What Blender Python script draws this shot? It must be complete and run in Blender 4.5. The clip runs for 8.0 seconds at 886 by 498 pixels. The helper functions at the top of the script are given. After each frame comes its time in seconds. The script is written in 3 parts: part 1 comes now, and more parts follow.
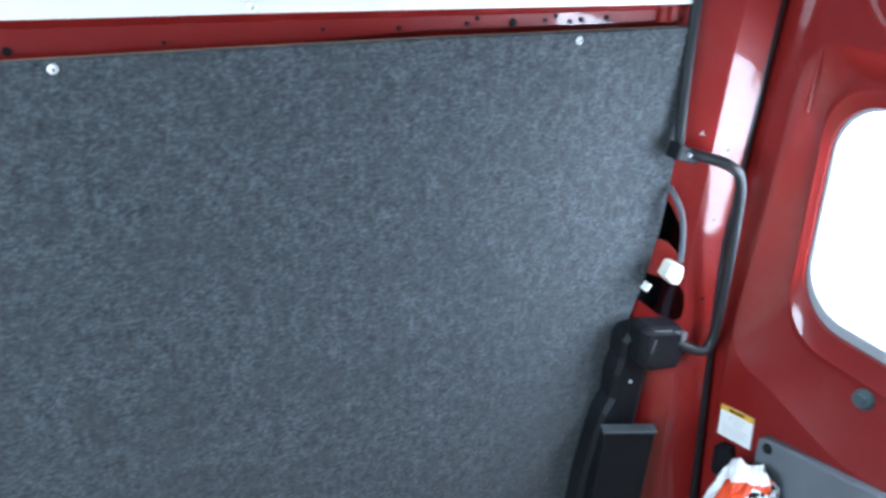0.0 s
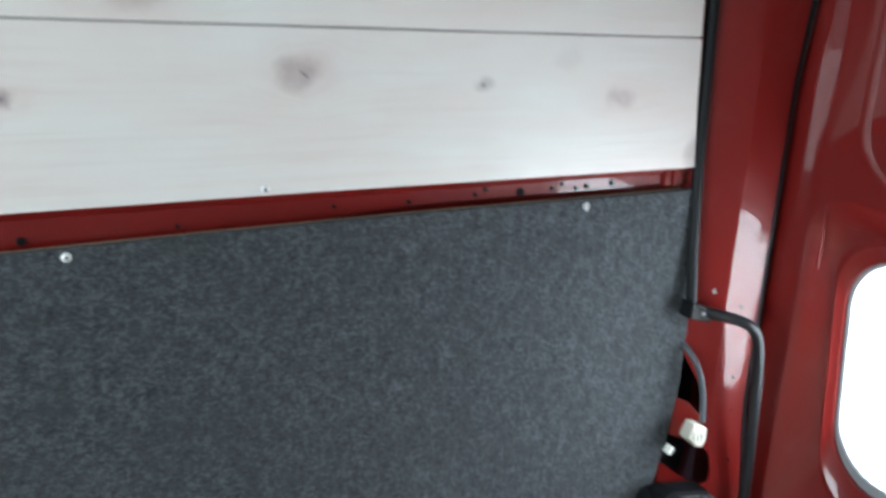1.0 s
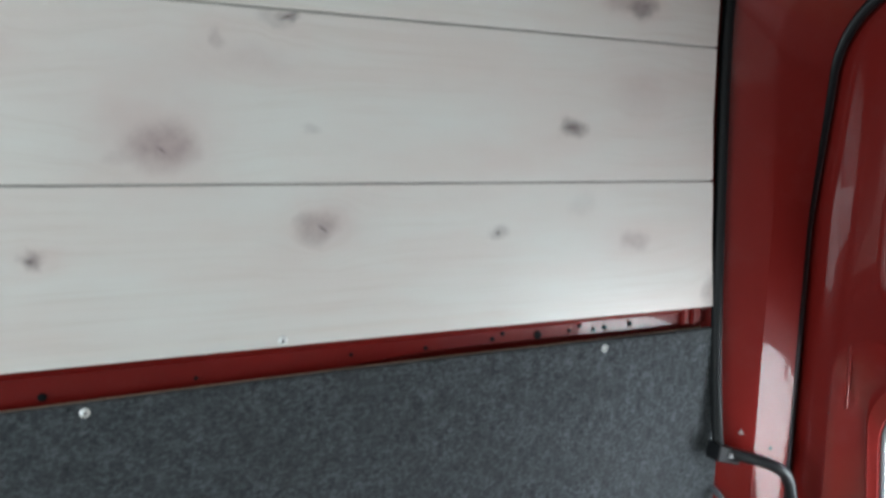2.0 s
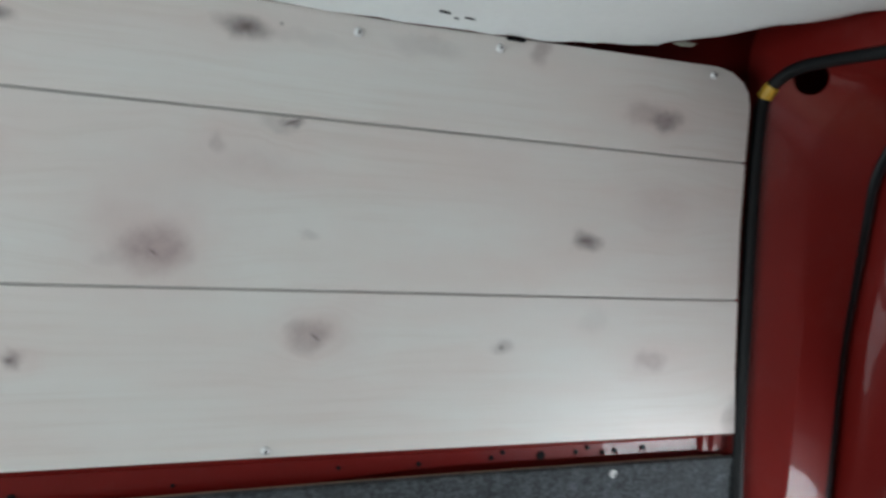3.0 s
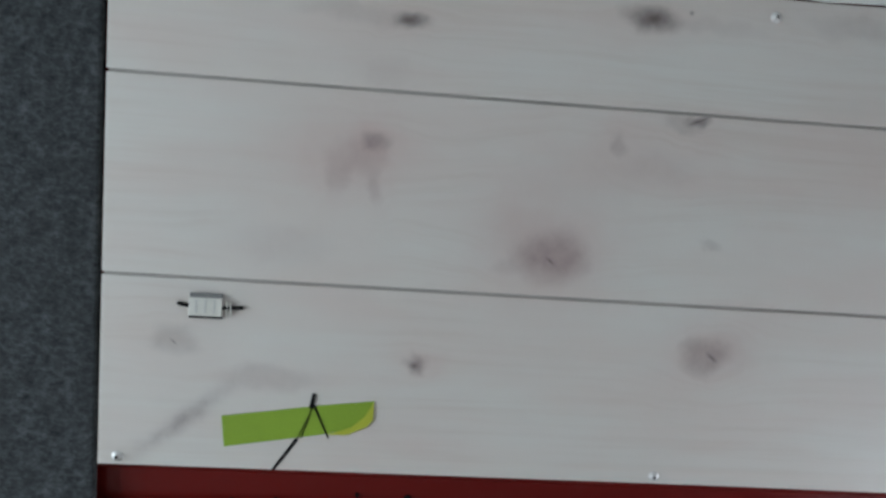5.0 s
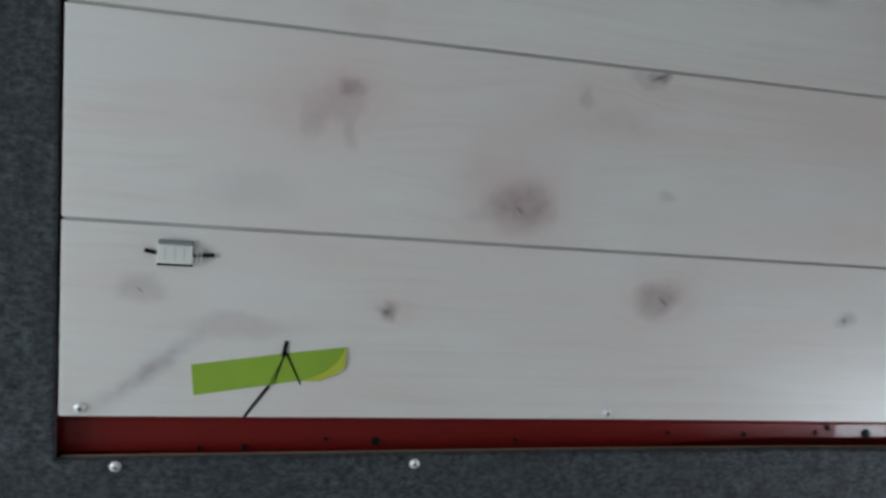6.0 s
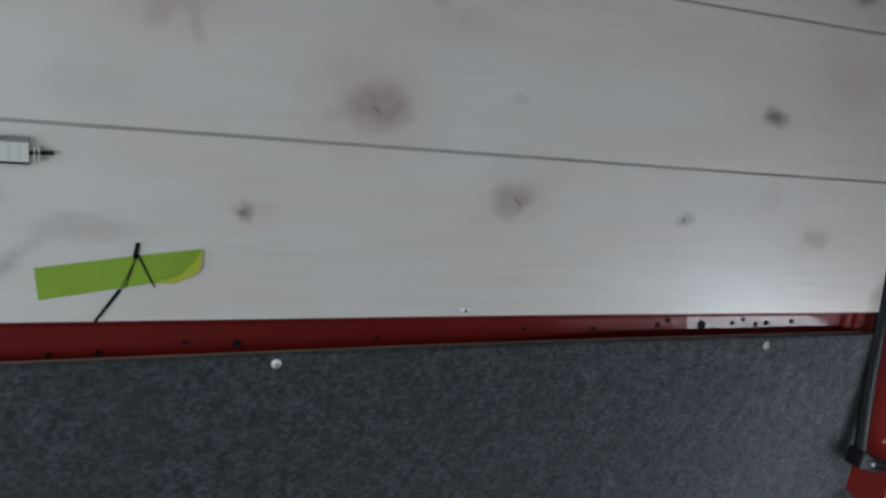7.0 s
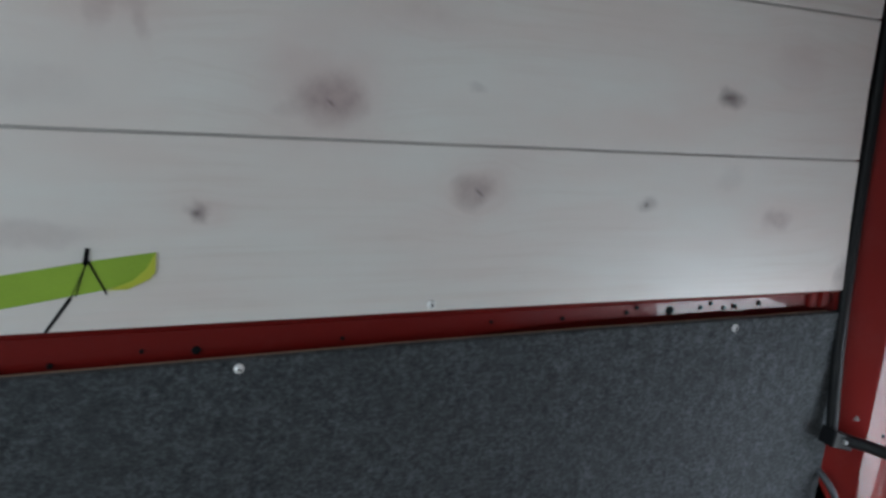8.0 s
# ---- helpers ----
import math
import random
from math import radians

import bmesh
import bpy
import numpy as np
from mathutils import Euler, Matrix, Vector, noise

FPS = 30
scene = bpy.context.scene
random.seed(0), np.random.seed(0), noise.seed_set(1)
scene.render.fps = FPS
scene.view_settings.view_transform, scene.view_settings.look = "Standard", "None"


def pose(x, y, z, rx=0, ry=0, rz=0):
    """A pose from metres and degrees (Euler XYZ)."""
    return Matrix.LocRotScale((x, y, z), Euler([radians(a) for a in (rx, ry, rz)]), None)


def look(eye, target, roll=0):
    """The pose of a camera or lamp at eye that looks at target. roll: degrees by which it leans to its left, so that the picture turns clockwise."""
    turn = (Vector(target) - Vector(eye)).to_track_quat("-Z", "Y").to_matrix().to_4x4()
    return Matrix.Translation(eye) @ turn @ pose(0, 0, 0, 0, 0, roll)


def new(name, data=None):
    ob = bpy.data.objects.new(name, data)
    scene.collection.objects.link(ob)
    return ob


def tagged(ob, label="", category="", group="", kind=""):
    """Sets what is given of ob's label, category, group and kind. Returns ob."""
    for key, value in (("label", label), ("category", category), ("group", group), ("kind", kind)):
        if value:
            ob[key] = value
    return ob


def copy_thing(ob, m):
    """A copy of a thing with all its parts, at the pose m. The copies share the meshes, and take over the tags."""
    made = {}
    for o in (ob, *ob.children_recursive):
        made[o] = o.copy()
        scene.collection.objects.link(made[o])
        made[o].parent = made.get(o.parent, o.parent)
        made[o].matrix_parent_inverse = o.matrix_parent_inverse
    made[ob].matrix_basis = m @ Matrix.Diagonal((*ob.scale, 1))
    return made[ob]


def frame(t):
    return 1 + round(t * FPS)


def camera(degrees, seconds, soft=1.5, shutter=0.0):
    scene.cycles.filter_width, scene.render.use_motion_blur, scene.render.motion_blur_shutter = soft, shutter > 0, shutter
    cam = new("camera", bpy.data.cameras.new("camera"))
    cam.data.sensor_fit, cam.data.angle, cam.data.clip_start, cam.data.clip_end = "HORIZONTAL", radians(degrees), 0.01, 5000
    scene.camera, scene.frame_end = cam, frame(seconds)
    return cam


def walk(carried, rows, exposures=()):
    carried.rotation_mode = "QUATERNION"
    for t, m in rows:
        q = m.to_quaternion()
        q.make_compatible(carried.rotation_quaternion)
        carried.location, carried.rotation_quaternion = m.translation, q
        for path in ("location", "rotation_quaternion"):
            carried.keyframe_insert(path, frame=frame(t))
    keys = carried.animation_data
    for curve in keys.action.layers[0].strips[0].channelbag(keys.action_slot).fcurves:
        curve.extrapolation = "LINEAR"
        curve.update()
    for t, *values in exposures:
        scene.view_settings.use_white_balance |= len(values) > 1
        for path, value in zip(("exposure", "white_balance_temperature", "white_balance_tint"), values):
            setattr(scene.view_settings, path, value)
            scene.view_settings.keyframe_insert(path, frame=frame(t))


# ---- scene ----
cam = camera(58.8, 8.0, soft=2.8, shutter=0.4)
PATH = [
    (0, (0.3770, -1.0460, 1.3020), (1.1986, 0.4414, 0.4519), 4.00),
    (0.2, (0.3787, -1.0522, 1.3120), (1.2392, 0.4232, 0.4797), 3.44),
    (0.4, (0.3901, -1.0517, 1.3271), (1.2521, 0.4530, 0.5506), 2.96),
    (0.5, (0.4010, -1.0490, 1.3360), (1.2570, 0.4768, 0.5949), 2.50),
    (0.7, (0.3925, -1.0329, 1.3413), (1.2770, 0.5023, 0.6552), 2.34),
    (1, (0.3820, -1.0100, 1.3390), (1.2340, 0.6000, 0.7985), 2.20),
    (1.2, (0.3902, -1.0037, 1.3771), (1.1993, 0.6375, 0.8656), 3.11),
    (1.5, (0.3940, -1.0110, 1.3880), (1.2016, 0.6546, 0.9595), 2.10),
    (1.7, (0.3930, -1.0170, 1.3780), (1.2025, 0.6638, 1.0179), 1.40),
    (2.8, (0.4468, -1.0053, 1.4447), (1.2199, 0.7254, 1.3140), 3.85),
    (3, (0.4750, -0.9990, 1.4520), (1.1762, 0.7625, 1.3275), 4.10),
    (3.2, (0.4867, -0.9830, 1.4639), (1.0645, 0.8205, 1.3106), 4.94),
    (3.5, (0.4620, -0.9640, 1.4790), (0.8866, 0.8807, 1.3156), 5.30),
    (3.8, (0.4435, -0.9590, 1.4676), (0.7696, 0.9058, 1.3061), 5.34),
    (4, (0.4340, -0.9530, 1.4840), (0.7086, 0.9216, 1.3405), 5.20),
    (4.2, (0.3870, -0.9331, 1.4721), (0.6543, 0.9437, 1.3447), 5.34),
    (4.5, (0.3490, -0.9160, 1.4740), (0.5237, 0.9699, 1.3230), 4.90),
    (4.7, (0.3320, -0.8990, 1.4610), (0.4431, 0.9905, 1.2957), 3.70),
    (5.8, (0.2210, -0.8760, 1.4820), (0.6113, 0.9560, 1.1638), 5.50),
    (6, (0.2030, -0.8810, 1.4630), (0.6352, 0.9419, 1.1467), 5.60),
    (6.2, (0.2099, -0.9090, 1.4638), (0.7432, 0.8849, 1.1362), 6.91),
    (6.4, (0.2040, -0.9055, 1.4383), (0.9317, 0.8145, 1.0890), 8.41),
    (6.5, (0.2130, -0.9120, 1.4200), (0.9433, 0.8012, 1.0439), 7.50),
    (7, (0.2310, -0.9060, 1.4360), (0.9351, 0.7987, 0.9799), 6.90),
    (7.5, (0.2230, -0.9030, 1.4290), (0.9450, 0.8033, 1.0081), 5.20),
    (8, (0.2440, -0.8990, 1.4050), (1.0194, 0.7858, 0.9926), 4.60),
]
EXPOSURES = [(0, 1.3, 5500, 13), (0.5, 1.0, 5800, 13), (1, 0.5, 6250, 12), (1.7, 0.22, 6450, 12), (2.8, 0.02, 6500, 13), (3.5, -0.28, 6450, 14),
             (4.5, -0.38, 6350, 15), (6, -0.50, 6300, 15), (8, -0.60, 6250, 15)]
walk(cam, [(t, look(e, g, r)) for t, e, g, r in PATH], EXPOSURES)

# ---- light ----
world = bpy.data.worlds.new("overcast_sky")
scene.world = world
world.use_nodes = True
sky = world.node_tree.nodes.new("ShaderNodeTexSky")
sky.sky_type, sky.sun_disc = "NISHITA", False
sky.sun_elevation, sky.sun_rotation = radians(48), radians(200)
background = world.node_tree.nodes["Background"]
world.node_tree.links.new(sky.outputs[0], background.inputs[0])
background.inputs[1].default_value = 0.12


def area(name, place, target, width, height, power, colour):
    data = bpy.data.lights.new(name, "AREA")
    data.shape, data.size, data.size_y, data.energy, data.color = "RECTANGLE", width, height, power, colour
    ob = new(name, data)
    ob.matrix_world = look(place, target)
    return ob


# daylight in the openings of the van: the rear window and the open front
area("rear_window_daylight", (1.712, -0.440, 0.750), (0.7, -0.440, 0.750), 0.62, 0.46, 7.9, (0.84, 0.95, 1.0))
area("cab_daylight", (-1.47, -0.90, 1.05), (0.0, -0.80, 1.0), 1.5, 0.9, 34, (0.82, 0.96, 1.0))


# ---- materials ----
def shader(name):
    mat = bpy.data.materials.new(name)
    mat.use_nodes = True
    tree = mat.node_tree
    return mat, tree, tree.nodes["Principled BSDF"]


def node(tree, kind, **values):
    n = tree.nodes.new(kind)
    for key, value in values.items():
        if key in n.inputs:
            n.inputs[key].default_value = value
    return n


def math_node(tree, op, a, b=None, c=None):
    n = tree.nodes.new("ShaderNodeMath")
    n.operation = op
    for i, v in enumerate((a, b, c)):
        if v is None:
            continue
        if isinstance(v, (int, float)):
            n.inputs[i].default_value = v
        else:
            tree.links.new(v, n.inputs[i])
    return n.outputs[0]


def mix(tree, factor, a, b, blend="MIX"):
    n = tree.nodes.new("ShaderNodeMixRGB")
    n.blend_type = blend
    for i, v in enumerate((factor, a, b)):
        if isinstance(v, (int, float)):
            n.inputs[i].default_value = v
        elif isinstance(v, tuple):
            n.inputs[i].default_value = (*v, 1)
        else:
            tree.links.new(v, n.inputs[i])
    return n.outputs[0]


def bump(tree, bsdf, height, strength, distance):
    b = node(tree, "ShaderNodeBump", Strength=strength, Distance=distance)
    tree.links.new(height, b.inputs["Height"])
    tree.links.new(b.outputs[0], bsdf.inputs["Normal"])


def world_place(tree):
    g = tree.nodes.new("ShaderNodeNewGeometry")
    return g.outputs["Position"]


def noise_at(tree, place, scale, detail=3.0, rough=0.5, stretch=None):
    n = node(tree, "ShaderNodeTexNoise", Scale=scale, Detail=detail, Roughness=rough)
    if stretch:
        m = node(tree, "ShaderNodeMapping", Scale=stretch)
        tree.links.new(place, m.inputs[0])
        place = m.outputs[0]
    tree.links.new(place, n.inputs["Vector"])
    return n.outputs["Fac"]


def ramp(tree, value, stops):
    r = tree.nodes.new("ShaderNodeValToRGB")
    while len(r.color_ramp.elements) < len(stops):
        r.color_ramp.elements.new(0.5)
    for e, (at, colour) in zip(r.color_ramp.elements, stops):
        e.position, e.color = at, (*colour, 1)
    tree.links.new(value, r.inputs[0])
    return r.outputs[0]


def spread(tree, value, low, high):
    m = node(tree, "ShaderNodeMapRange")
    m.interpolation_type = "SMOOTHSTEP"
    m.inputs["From Min"].default_value, m.inputs["From Max"].default_value = low, high
    tree.links.new(value, m.inputs["Value"])
    return m.outputs[0]


def plain(name, colour, rough, metal=0.0, grain=40.0, vary=0.15, relief=0.1, coat=0.0, shine=0.5):
    """A surface of one colour with grain and blotches at two scales and a fine relief."""
    mat, tree, bsdf = shader(name)
    place = world_place(tree)
    fine, broad = noise_at(tree, place, grain * 8), noise_at(tree, place, grain * 0.25, 2)
    dark = tuple(c * (1 - vary) for c in colour)
    light = tuple(min(1, c * (1 + vary)) for c in colour)
    both = math_node(tree, "ADD", math_node(tree, "MULTIPLY", fine, 0.4), math_node(tree, "MULTIPLY", broad, 0.6))
    tree.links.new(ramp(tree, both, [(0.3, dark), (0.7, light)]), bsdf.inputs["Base Color"])
    bsdf.inputs["Roughness"].default_value, bsdf.inputs["Metallic"].default_value = rough, metal
    bsdf.inputs["Coat Weight"].default_value = coat
    bsdf.inputs["Specular IOR Level"].default_value = shine
    bsdf.inputs["Coat Roughness"].default_value = 0.06
    if relief:
        bump(tree, bsdf, fine, relief, 0.001)
    return mat


# knots of the pine boards, and one painted corner shadow: x, z, half width, half height, depth of colour, redness
KNOTS_AND_SHADOW = [
    (0.354, 1.233, 0.017, 0.012, 0.62, 0.6), (0.693, 1.261, 0.030, 0.025, 0.50, 0.5), (0.716, 1.268, 0.040, 0.032, 0.07, 4.0), (0.974, 1.245, 0.017, 0.013, 0.38, 0.2),
    (1.123, 1.280, 0.030, 0.022, 0.12, 0.2), (1.232, 1.222, 0.036, 0.019, 0.36, 0.7), (0.078, 1.248, 0.030, 0.020, 0.26, 0.2),
    # x 1.412 is no knot: shadow of the boards' lower rear corner, painted in
    (1.412, 1.125, 0.030, 0.045, 0.55, 0.2), (0.502, 1.367, 0.046, 0.032, 0.62, 0.75), (0.470, 1.395, 0.050, 0.030, 0.05, 4.0), (1.100, 1.402, 0.027, 0.018, 0.72, 0.25),
    (0.292, 1.483, 0.022, 0.012, 0.52, 0.5), (0.274, 1.468, 0.040, 0.022, 0.26, 1.6), (0.256, 1.440, 0.014, 0.020, 0.22, 0.9),
    (0.296, 1.436, 0.011, 0.022, 0.22, 0.9), (0.685, 1.394, 0.014, 0.005, 0.20, 0.2), (0.660, 1.532, 0.016, 0.006, 0.62, 0.2),
    (0.640, 1.528, 0.030, 0.010, 0.25, 0.2), (0.567, 1.503, 0.012, 0.014, 0.30, 0.6), (1.226, 1.459, 0.060, 0.045, 0.12, 1.6),
    (0.191, 1.362, 0.060, 0.024, 0.12, 1.2), (0.322, 1.617, 0.026, 0.012, 0.74, 0.2), (0.592, 1.641, 0.036, 0.018, 0.74, 0.2),
    (0.998, 1.664, 0.018, 0.022, 0.45, 0.4), (1.224, 1.591, 0.030, 0.019, 0.62, 0.3), (1.190, 1.598, 0.045, 0.022, 0.34, 0.4),
    (0.830, 1.650, 0.060, 0.018, 0.20, 0.3), (0.520, 1.455, 0.080, 0.045, 0.05, 3.6), (0.450, 1.350, 0.020, 0.010, 0.13, 0.6),
    (0.620, 1.478, 0.055, 0.020, 0.10, 2.6), (0.190, 1.208, 0.060, 0.016, 0.22, 0.6), (0.300, 1.560, 0.030, 0.020, 0.10, 1.0),
    (0.255, 1.622, 0.070, 0.012, 0.14, 0.2), (0.660, 1.640, 0.070, 0.010, 0.12, 0.2),
]
# small dark splits in the hearts of the knots: x, z, half length, half height, slope
SPLITS = [(0.500, 1.362, 0.004, 0.0020, -0.7), (0.703, 1.259, 0.006, 0.0022, -0.7), (1.097, 1.403, 0.012, 0.005, 0.0), (0.594, 1.642, 0.012, 0.006, 0.2),
          (0.320, 1.617, 0.011, 0.005, 0.1), (0.659, 1.533, 0.010, 0.0016, 0.4), (0.352, 1.232, 0.005, 0.004, 0.0), (0.637, 1.652, 0.0022, 0.0022, 0.0),
          (0.080, 1.246, 0.003, 0.0014, -0.8), (0.973, 1.244, 0.004, 0.004, 0.0)]


def pine(name):
    """White-washed pine: fine grain that flows round the knots, brown and pink knots, a shadow painted in one corner.
    """
    mat, tree, bsdf = shader(name)
    place = world_place(tree)
    xyz = tree.nodes.new("ShaderNodeSeparateXYZ")
    tree.links.new(place, xyz.inputs[0])
    x, z = xyz.outputs[0], xyz.outputs[2]
    wob = node(tree, "ShaderNodeTexNoise", Scale=24.0, Detail=3.0)
    tree.links.new(place, wob.inputs["Vector"])
    wobxyz = tree.nodes.new("ShaderNodeSeparateXYZ")
    tree.links.new(wob.outputs["Color"], wobxyz.inputs[0])
    wx = math_node(tree, "MULTIPLY_ADD", wobxyz.outputs[0], 0.044, math_node(tree, "SUBTRACT", x, 0.022))
    wz = math_node(tree, "MULTIPLY_ADD", wobxyz.outputs[1], 0.032, math_node(tree, "SUBTRACT", z, 0.016))
    big = node(tree, "ShaderNodeTexNoise", Scale=10.0, Detail=4.0, Roughness=0.6)
    tree.links.new(place, big.inputs["Vector"])
    bigxyz = tree.nodes.new("ShaderNodeSeparateXYZ")
    tree.links.new(big.outputs["Color"], bigxyz.inputs[0])
    hx = math_node(tree, "MULTIPLY_ADD", bigxyz.outputs[0], 0.16, math_node(tree, "SUBTRACT", x, 0.08))
    hz = math_node(tree, "MULTIPLY_ADD", bigxyz.outputs[1], 0.12, math_node(tree, "SUBTRACT", z, 0.06))
    brown = red = core = bend = pink = None
    for kx, kz, hw, hh, deep, redness in KNOTS_AND_SHADOW:
        dx = math_node(tree, "MULTIPLY", math_node(tree, "SUBTRACT", wx, kx), 1 / hw)
        dz = math_node(tree, "MULTIPLY", math_node(tree, "SUBTRACT", wz, kz), 1 / hh)
        d2 = math_node(tree, "ADD", math_node(tree, "MULTIPLY", dx, dx), math_node(tree, "MULTIPLY", dz, dz))
        blot = math_node(tree, "SUBTRACT", 1.0, spread(tree, math_node(tree, "SQRT", d2), 0.30, 1.25))
        ex = math_node(tree, "MULTIPLY", math_node(tree, "SUBTRACT", hx, kx), 1 / hw)
        ez = math_node(tree, "MULTIPLY", math_node(tree, "SUBTRACT", hz, kz), 1 / hh)
        e2 = math_node(tree, "ADD", math_node(tree, "MULTIPLY", ex, ex), math_node(tree, "MULTIPLY", ez, ez))
        halo = math_node(tree, "POWER", 2.718, math_node(tree, "MULTIPLY", d2, -0.42))
        stain = math_node(tree, "POWER", 2.718, math_node(tree, "MULTIPLY", e2, -0.36))
        b = math_node(tree, "MULTIPLY", blot, deep)
        r = math_node(tree, "MULTIPLY", math_node(tree, "ADD", math_node(tree, "MULTIPLY", halo, 0.4), math_node(tree, "MULTIPLY", stain, 0.75)), deep * redness * 0.9)
        w = math_node(tree, "MULTIPLY", math_node(tree, "MULTIPLY", halo, math_node(tree, "SUBTRACT", z, kz)), -0.80)
        k = math_node(tree, "MULTIPLY", blot, deep * min(1.0, redness))
        pink = k if pink is None else math_node(tree, "ADD", pink, k)
        brown = b if brown is None else math_node(tree, "ADD", brown, b)
        red = r if red is None else math_node(tree, "ADD", red, r)
        bend = w if bend is None else math_node(tree, "ADD", bend, w)
    for kx, kz, hw, hh, slope in SPLITS:
        dx = math_node(tree, "SUBTRACT", x, kx)
        dz = math_node(tree, "SUBTRACT", math_node(tree, "MULTIPLY_ADD", wobxyz.outputs[1], 0.006, math_node(tree, "SUBTRACT", z, 0.003)), kz)
        off = math_node(tree, "MULTIPLY_ADD", dx, -slope, dz)
        d2 = math_node(tree, "ADD", math_node(tree, "POWER", math_node(tree, "MULTIPLY", dx, 1 / hw), 2.0),
                       math_node(tree, "POWER", math_node(tree, "MULTIPLY", off, 1 / hh), 2.0))
        c = math_node(tree, "MULTIPLY", math_node(tree, "POWER", 2.718, math_node(tree, "MULTIPLY", d2, -1.0)), 0.6)
        core = c if core is None else math_node(tree, "ADD", core, c)
    # grain lines follow the height, bent round the knots
    flow = tree.nodes.new("ShaderNodeCombineXYZ")
    tree.links.new(math_node(tree, "MULTIPLY", x, 1.6), flow.inputs[0])
    tree.links.new(math_node(tree, "MULTIPLY", math_node(tree, "ADD", z, bend), 46), flow.inputs[1])
    grain = node(tree, "ShaderNodeTexNoise", Scale=2.2, Detail=5.0, Roughness=0.6, Distortion=0.25)
    tree.links.new(flow.outputs[0], grain.inputs["Vector"])
    lines = spread(tree, grain.outputs["Fac"], 0.42, 0.74)
    cloud = noise_at(tree, place, 5.0, 3, 0.6, (0.5, 1, 1.8))
    base = ramp(tree, cloud, [(0.35, (0.725, 0.654, 0.610)), (0.65, (0.745, 0.732, 0.692))])
    base = mix(tree, math_node(tree, "MULTIPLY", math_node(tree, "MULTIPLY", lines, spread(tree, noise_at(tree, place, 3.4, 2), 0.34, 0.60)), 0.22), base, (0.52, 0.42, 0.35))
    base = mix(tree, math_node(tree, "MINIMUM", math_node(tree, "MULTIPLY", red, 0.75), 0.6), base, (0.62, 0.44, 0.41))
    mott = noise_at(tree, place, 60, 3, 0.6)
    dark = math_node(tree, "MULTIPLY", brown, math_node(tree, "MULTIPLY_ADD", mott, 0.9, 0.42))
    dark = math_node(tree, "MINIMUM", dark, 0.9)
    warm = mix(tree, math_node(tree, "DIVIDE", pink, math_node(tree, "ADD", brown, 0.02)), (0.150, 0.135, 0.130), (0.310, 0.200, 0.205))
    base = mix(tree, dark, base, warm)
    base = mix(tree, math_node(tree, "MINIMUM", core, 0.8), base, (0.07, 0.045, 0.04))
    # the grey smear that runs up from the lower screw
    sx = math_node(tree, "MULTIPLY_ADD", wobxyz.outputs[0], 0.016, math_node(tree, "SUBTRACT", x, 0.100))
    sz = math_node(tree, "MULTIPLY_ADD", wobxyz.outputs[1], 0.016, math_node(tree, "SUBTRACT", z, 1.162))
    along = math_node(tree, "ADD", math_node(tree, "MULTIPLY", sx, 0.78), math_node(tree, "MULTIPLY", sz, 0.62))
    across = math_node(tree, "SUBTRACT", math_node(tree, "MULTIPLY", sz, 0.78), math_node(tree, "MULTIPLY", sx, 0.62))
    s2 = math_node(tree, "ADD", math_node(tree, "POWER", math_node(tree, "MULTIPLY", along, 1 / 0.062), 2.0),
                   math_node(tree, "POWER", math_node(tree, "MULTIPLY", across, 1 / 0.0095), 2.0))
    smear = math_node(tree, "MULTIPLY", math_node(tree, "POWER", 2.718, math_node(tree, "MULTIPLY", s2, -1.0)), math_node(tree, "MULTIPLY_ADD", mott, 0.9, 0.08))
    base = mix(tree, smear, base, (0.30, 0.26, 0.26))
    tree.links.new(base, bsdf.inputs["Base Color"])
    tree.links.new(math_node(tree, "MULTIPLY_ADD", lines, 0.08, 0.36), bsdf.inputs["Roughness"])
    bsdf.inputs["Specular IOR Level"].default_value = 0.45
    bump(tree, bsdf, grain.outputs["Fac"], 0.04, 0.002)
    return mat


def felt(name):
    """Grey automotive carpet: matted fibres, light and dark, with a little sheen."""
    mat, tree, bsdf = shader(name)
    place = world_place(tree)
    fleck = noise_at(tree, place, 150, 2, 0.7, (0.75, 1, 1.15))
    clump = noise_at(tree, place, 48, 3, 0.65)
    broad = noise_at(tree, place, 11, 4, 0.65)
    v = math_node(tree, "ADD", math_node(tree, "MULTIPLY", fleck, 0.55), math_node(tree, "MULTIPLY", clump, 0.45))
    colour = ramp(tree, v, [(0.34, (0.016, 0.0188, 0.021)), (0.50, (0.051, 0.0580, 0.063)), (0.66, (0.108, 0.118, 0.125))])
    colour = mix(tree, math_node(tree, "MULTIPLY", spread(tree, broad, 0.35, 0.7), 0.55), colour, (0.037, 0.0415, 0.044))
    tree.links.new(colour, bsdf.inputs["Base Color"])
    bsdf.inputs["Roughness"].default_value = 0.95
    bsdf.inputs["Specular IOR Level"].default_value = 0.15
    bsdf.inputs["Sheen Weight"].default_value = 0.12
    bsdf.inputs["Sheen Roughness"].default_value = 0.5
    bump(tree, bsdf, v, 0.8, 0.004)
    return mat


